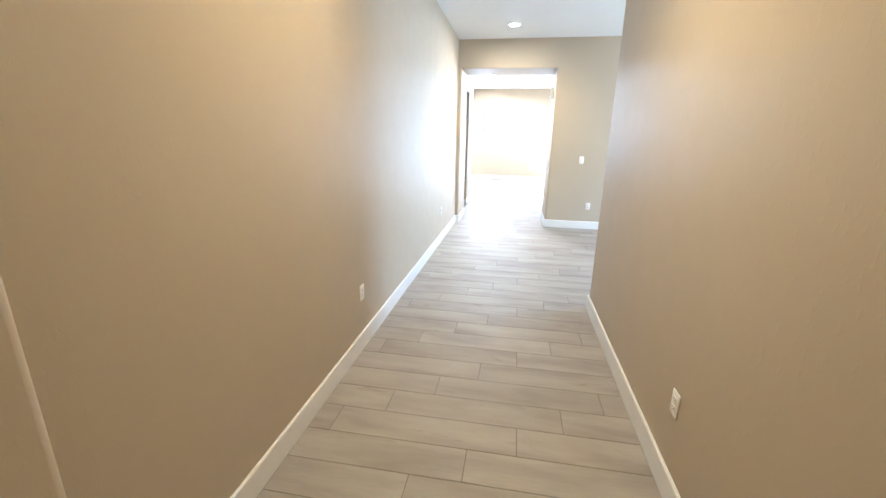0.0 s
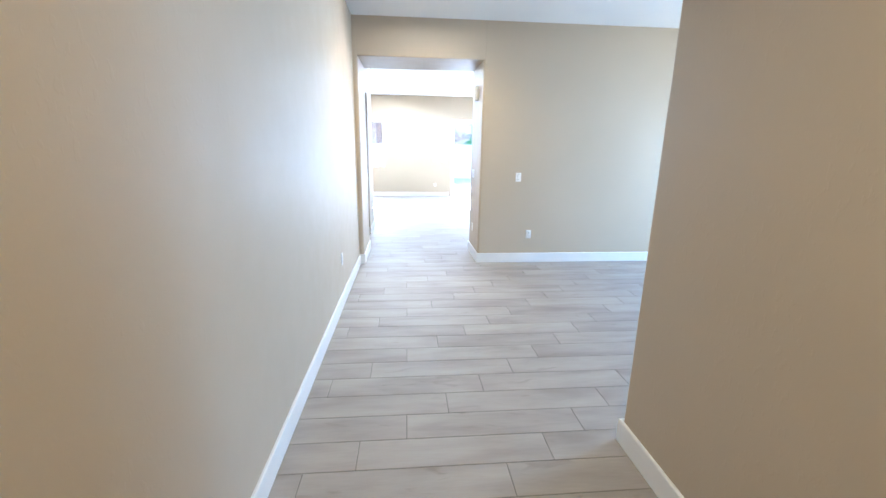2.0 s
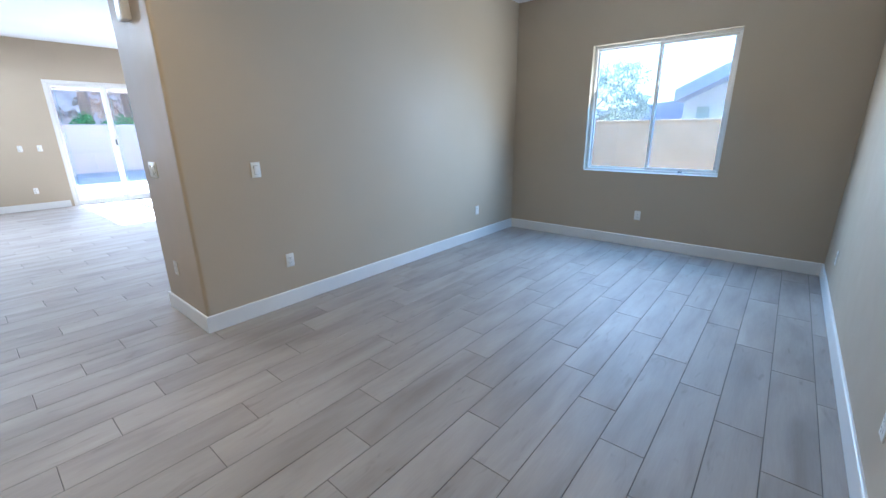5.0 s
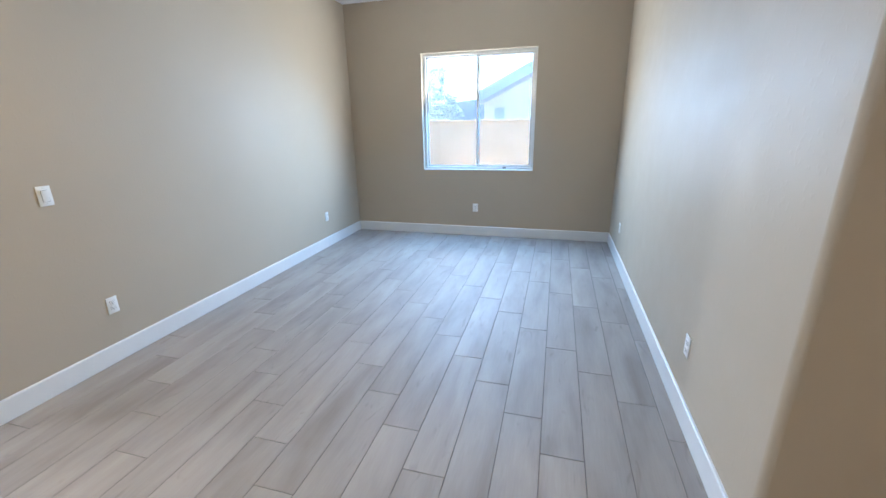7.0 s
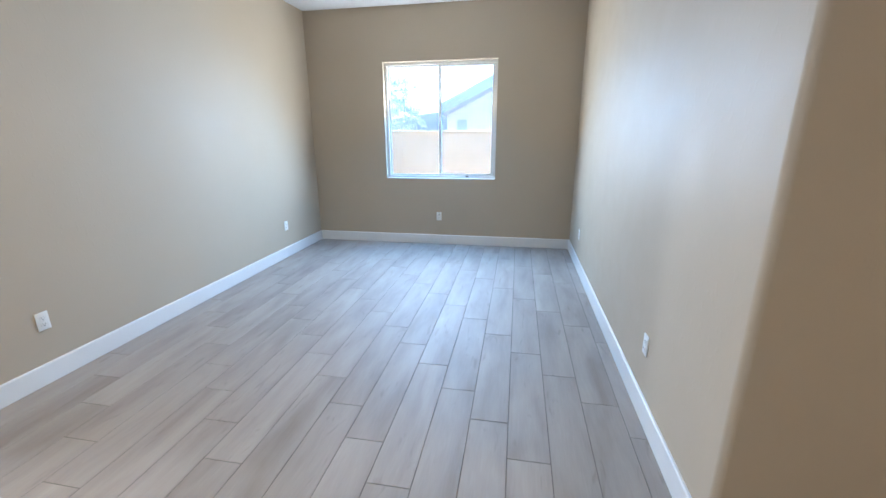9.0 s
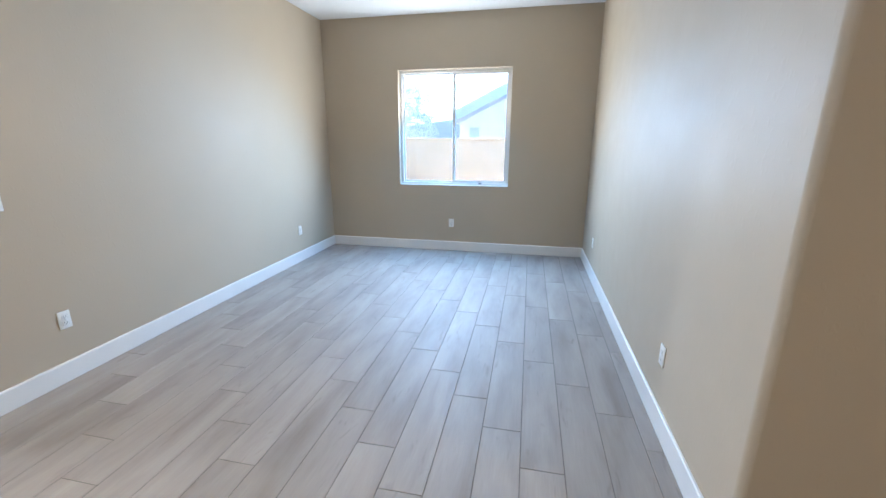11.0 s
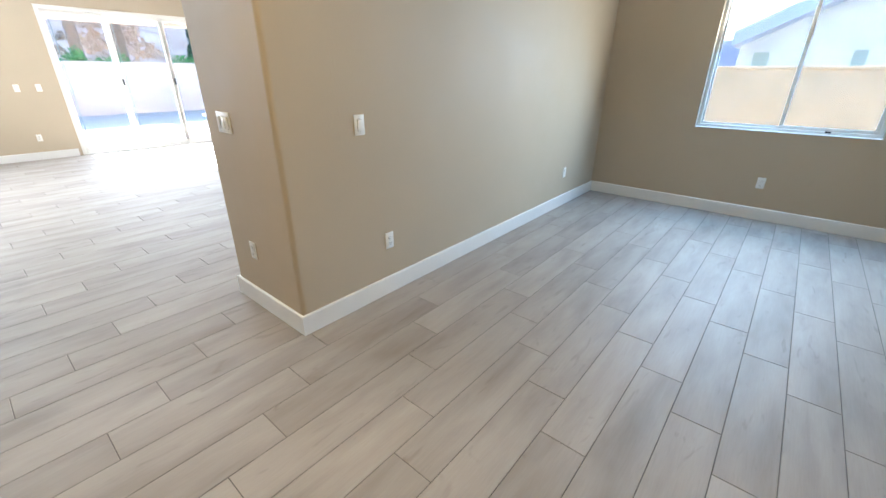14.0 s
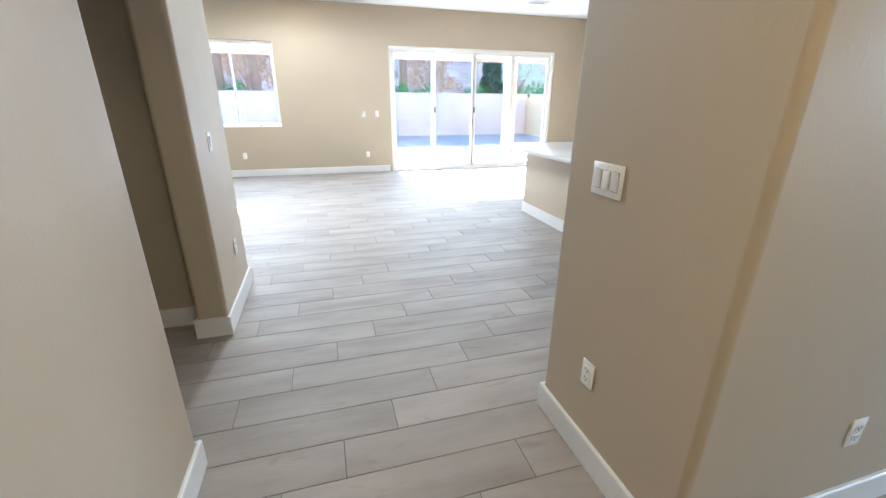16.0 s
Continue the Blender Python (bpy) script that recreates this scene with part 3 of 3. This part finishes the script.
def shrub(x, y, wide, high, mat, label, seed):
    rng = random.Random(seed)
    s = thing("shrub", label, "shrub", "shrubs behind the fence", at=(x, y, YARD))
    bm = bmesh.new()
    for k in range(6):
        a = k * 1.05
        tube(bm, (0, 0, 0), (wide * 0.3 * math.cos(a), wide * 0.3 * math.sin(a), high * 0.7), 0.03, 0.012, 6)
    part("stems", bm, BARK, s)
    bm = bmesh.new()
    leaves(bm, (0, 0, high * 0.6), (wide * 0.55, wide * 0.55, high * 0.5), 900, 0.09, rng)
    part("crown", bm, mat, s, smooth=False)


def tree(x, y, high, wide, mat, label, seed, name="tree", lean=0.0, low=0.35, count=2600, leaf=0.12, bark=None):
    rng = random.Random(seed)
    t = thing(name, label, "tree", at=(x, y, YARD))
    bm = bmesh.new()
    tube(bm, (0, 0, 0), (lean * 0.4, 0, high * 0.45), 0.16, 0.10, 10)
    tips = []
    for k in range(7):
        a = k * 2.4
        tip = (lean + wide * 0.33 * math.cos(a), wide * 0.33 * math.sin(a), high * (low + 0.15 + 0.07 * k))
        tube(bm, (lean * 0.4, 0, high * (0.28 + 0.025 * k)), tip, 0.06, 0.02, 7)
        tips.append(tip)
    part("trunk", bm, bark or BARK, t)
    bm = bmesh.new()
    for p in tips:
        leaves(bm, p, (wide * 0.3, wide * 0.3, high * 0.16), count // 7, leaf, rng)
    part("crown", bm, mat, t, smooth=False)


def palm(x, y, high, seed):
    rng = random.Random(seed)
    t = thing("palm_tree", "tall palm with rough brown trunk", "palm tree", "palms behind the fence", at=(x, y, YARD))
    bm = bmesh.new()
    z, r = 0.0, 0.30
    while z < high:
        tube(bm, (rng.uniform(-0.015, 0.015), rng.uniform(-0.015, 0.015), z), (0, 0, z + 0.22), r * 1.08, r * 0.9, 12)
        z, r = z + 0.2, max(0.19, r * 0.985)
    part("trunk", bm, BARK, t)
    bm = bmesh.new()
    for k in range(26):
        a, rise = rng.uniform(0, 6.28), rng.uniform(-0.7, 0.9)
        last = None
        for j in range(7):
            d = 0.35 * j
            c = Vector((math.cos(a) * d, math.sin(a) * d, high + rise * d - 0.09 * j * j * 0.35))
            side = Vector((-math.sin(a), math.cos(a), 0)) * (0.30 * math.sin(math.pi * (j + 0.4) / 7.2))
            now = (bm.verts.new(c - side - Vector((0, 0, 0.08))), bm.verts.new(c), bm.verts.new(c + side - Vector((0, 0, 0.08))))
            if last:
                bm.faces.new((last[0], last[1], now[1], now[0]))
                bm.faces.new((last[1], last[2], now[2], now[1]))
            last = now
    part("fronds", bm, LEAF, t, smooth=False)


for k, (x, y, wide, high) in enumerate([(-4.1, 29.6, 1.5, 2.5), (4.0, 30.0, 1.2, 2.6), (5.4, 30.0, 1.8, 2.4), (7.9, 30.0, 1.3, 2.3), (8.7, 30.2, 1.5, 2.6), (11.9, 30.0, 3.0, 2.7), (2.0, 30.5, 1.6, 2.2), (13.8, 31, 2.4, 3.0), (-6.2, 30, 1.6, 2.4)]):
    shrub(x, y, wide, high, LEAF, "round green shrub above the block fence", k)
for k, (x, y, h) in enumerate([(-3.25, 30.5, 13.0), (-2.35, 33.0, 13.5), (-5.1, 31.5, 12.5), (4.7, 33.0, 13.5), (6.9, 34.5, 14.0)]):
    palm(x, y, h, 40 + k)
tree(9.25, 30.0, 7.5, 1.25, LEAF_DARK, "dark green column cypress behind the fence", 71, "cypress", 0, 0.1, 5000, 0.13)
tree(-4.4, 36, 6.5, 4.0, SCRUB, "thin olive tree behind the fence", 72)
tree(2.4, 40, 5.5, 4.0, SCRUB, "dry desert tree behind the fence", 73)
tree(8.6, 42, 6.0, 4.5, SCRUB, "dry desert tree behind the fence", 74)
tree(14.8, 38, 6.0, 4.5, LEAF_GREY, "grey-green tree behind the fence", 75)

# ---- beyond the side fence ----
tree(17.2, 11.05, 5.6, 4.2, LEAF_PALE, "airy grey-green tree beyond the side fence", 76, low=0.14, count=11000, leaf=0.065, bark=PALE_BARK)

house = thing("neighbour_house", "pale stucco house with a low gable roof", "house")
EAVE_Y, SLOPE = 7.88, 0.49
ridge = EAVE_Y - 7.0
bm = bmesh.new()
WALL_Y = 7.79
outline = [(WALL_Y, YARD), (WALL_Y, 2.52), (ridge, 2.52 + SLOPE * (WALL_Y - ridge)), (2 * ridge - WALL_Y, 2.52), (2 * ridge - WALL_Y, YARD)]
a = [bm.verts.new((17.6, y, z)) for y, z in outline]
b = [bm.verts.new((29.0, y, z)) for y, z in outline]
bm.faces.new(a)
bm.faces.new(b[::-1])
for k in range(5):
    bm.faces.new((a[k], b[k], b[(k + 1) % 5], a[(k + 1) % 5]))
bmesh.ops.recalc_face_normals(bm, faces=bm.faces[:])
part("wall", bm, STUCCO, house, smooth=False)
for side in (1, -1):
    bm = bmesh.new()
    y0, y1 = (EAVE_Y, ridge) if side == 1 else (2 * ridge - EAVE_Y, ridge)
    z0, z1 = 2.63, 2.63 + SLOPE * 7.0
    ps = [(16.3, y0, z0), (29.6, y0, z0), (29.6, y1, z1), (16.3, y1, z1)]
    lo, hi = [bm.verts.new(p) for p in ps], [bm.verts.new((x, y, z + 0.07)) for x, y, z in ps]
    bm.faces.new(lo)
    bm.faces.new(hi)
    for k in range(4):
        bm.faces.new((lo[k], lo[(k + 1) % 4], hi[(k + 1) % 4], hi[k]))
    bmesh.ops.recalc_face_normals(bm, faces=bm.faces[:])
    roof = part("roof", bm, ROOFING, house, smooth=False)
    bm = bmesh.new()
    lo, hi = [bm.verts.new((x, y, z - 0.34)) for x, y, z in ps], [bm.verts.new((x, y, z - 0.005)) for x, y, z in ps]
    bm.faces.new(lo)
    bm.faces.new(hi)
    for k in range(4):
        bm.faces.new((lo[k], lo[(k + 1) % 4], hi[(k + 1) % 4], hi[k]))
    bmesh.ops.recalc_face_normals(bm, faces=bm.faces[:])
    part("soffit", bm, FASCIA, roof, "pale blue-grey eave boards", smooth=False)
win = part("window", boxes((17.56, 6.88, 1.0, 17.6, 7.40, 2.2), (17.5, 6.78, 2.2, 17.6, 7.52, 2.3)), STUCCO, house, smooth=False)
part("pane", boxes((17.54, 6.93, 1.06, 17.558, 7.35, 2.14)), LEAF_GREY, win, smooth=False)
win = part("window", boxes((17.56, 4.30, 1.0, 17.6, 4.98, 2.2), (17.5, 4.18, 2.2, 17.6, 5.10, 2.3)), STUCCO, house, smooth=False)
part("pane", boxes((17.54, 4.60, 1.06, 17.558, 4.92, 2.14)), LEAF_GREY, win, smooth=False)
part("pane", boxes((17.54, 4.36, 1.06, 17.558, 4.57, 2.14)), STUCCO, win, "pane with a pale blind", smooth=False)


def ridge_mesh(x0, x1, y0, y1, nx, ny, height):
    bm = bmesh.new()
    grid = [[bm.verts.new((x0 + (x1 - x0) * i / nx, y0 + (y1 - y0) * j / ny, height(x0 + (x1 - x0) * i / nx, y0 + (y1 - y0) * j / ny, i / nx, j / ny)))
             for i in range(nx + 1)] for j in range(ny + 1)]
    for j in range(ny):
        for i in range(nx):
            bm.faces.new((grid[j][i], grid[j][i + 1], grid[j + 1][i + 1], grid[j + 1][i]))
    bmesh.ops.recalc_face_normals(bm, faces=bm.faces[:])
    return bm


def cliff(x, y, u, v):
    return YARD - 1 + 24 * math.sin(math.pi * 0.5 * v) ** 1.4 + 5 * noise.fractal(Vector((x, y, 0)) * 0.06, 1.0, 2.0, 5) * v


structure("backdrop_hill", ridge_mesh(-90, 75, 60, 130, 120, 50, cliff), ROCK, "rocky brown desert hillside", "hillside")
structure("backdrop_ridge", ridge_mesh(260, 420, -160, 260, 40, 60, lambda x, y, u, v: YARD - 1 + (21 + 8 * noise.noise(Vector((y * 0.012, 0, 0)))) * math.sin(math.pi * min(1, u * 1.4) * 0.5)), FAR_HILL, "far blue desert ridge", "hillside")
rng = random.Random(5)
bm = bmesh.new()
for _ in range(160):
    u, v = rng.random(), rng.uniform(0.0, 0.6)
    x, y = -60 + 110 * u, 60 + 70 * v
    leaves(bm, (x, y, cliff(x, y, 0, v) + 0.5), (1.0, 1.0, 0.8), 40, 0.28, rng)
tagged(new("hillside_scrub", mesh_of("hillside_scrub", bm, SCRUB)), "dry scrub dotted over the hillside", "scrub", kind="stuff")

# ---- floor ----
structure("floor", boxes((GREAT_W, -3.0, -0.05, GREAT_E, GREAT_N, -0.0025)), GROUT, "grey wood-look porcelain plank floor with dark grout", "floor", smooth=False)
floor_ob = bpy.data.objects["floor"]
PITCH, LONG, JOINT = 0.2082, 1.01, 0.0029
ROW0, X0, STEP = 4.682, 1.403, 0.2525


def plank_verts(length, width, drop=0.0):
    hx, hy, c = length / 2 - JOINT / 2, width / 2 - JOINT / 2, 0.0016
    return [(-hx, -hy, -0.008), (hx, -hy, -0.008), (hx, hy, -0.008), (-hx, hy, -0.008), (-hx, -hy, -c), (hx, -hy, -c), (hx, hy, -c), (-hx, hy, -c),
            (-hx + c, -hy + c, 0), (hx - c, -hy + c, 0), (hx - c, hy - c, 0), (-hx + c, hy - c, 0)]


PLANK_FACES = [(8, 9, 10, 11)] + [(i + o, (i + 1) % 4 + o, (i + 1) % 4 + 4 + o, i + 4 + o) for o in (0, 4) for i in range(4)]
plank_meshes = {}


def plank_mesh(length):
    key = round(length, 3)
    if key not in plank_meshes:
        me = bpy.data.meshes.new("plank")
        me.from_pydata(plank_verts(length, PITCH), [], PLANK_FACES)
        me.materials.append(TILE)
        plank_meshes[key] = me
    return plank_meshes[key]


def row_span(y):
    if y < ROOM_S:
        return HALL_W, HALL_E
    if y < ROOM_N:
        return HALL_W, ROOM_E
    if y < PASS_N + 0.04:
        return PASS_W, PASS_E
    return GREAT_W, GREAT_E


rest_v, rest_f = [], []
k = int((-3.0 - ROW0) / PITCH)
while ROW0 + (k + 1) * PITCH < GREAT_N + 0.1:
    y = ROW0 + (k + 0.5) * PITCH
    lo, hi = row_span(y)
    a = row_span(y - PITCH / 2)
    b = row_span(y + PITCH / 2)
    lo, hi = min(lo, a[0], b[0]), max(hi, a[1], b[1])
    n = math.floor((lo - X0 - STEP * k) / LONG)
    while X0 + STEP * k + n * LONG < hi:
        x0, x1 = max(lo, X0 + STEP * k + n * LONG), min(hi, X0 + STEP * k + (n + 1) * LONG)
        n += 1
        if x1 - x0 < 0.02:
            continue
        cx = (x0 + x1) / 2
        if 1.2 < y < 10.6 and -1.4 < cx < (5.1 if y < 8 else 2.6):
            ob = new("plank", plank_mesh(x1 - x0))
            ob.location = (cx, y, 0.0)
            ob.parent = floor_ob
        else:
            base = len(rest_v)
            rest_v += [(vx + cx, vy + y, vz) for vx, vy, vz in plank_verts(x1 - x0, PITCH)]
            rest_f += [tuple(i + base for i in f) for f in PLANK_FACES]
    k += 1
me = bpy.data.meshes.new("far_planks")
me.from_pydata(rest_v, [], rest_f)
me.materials.append(TILE)
far = new("far_planks", me)
far.parent = floor_ob
tagged(far, kind="stuff")
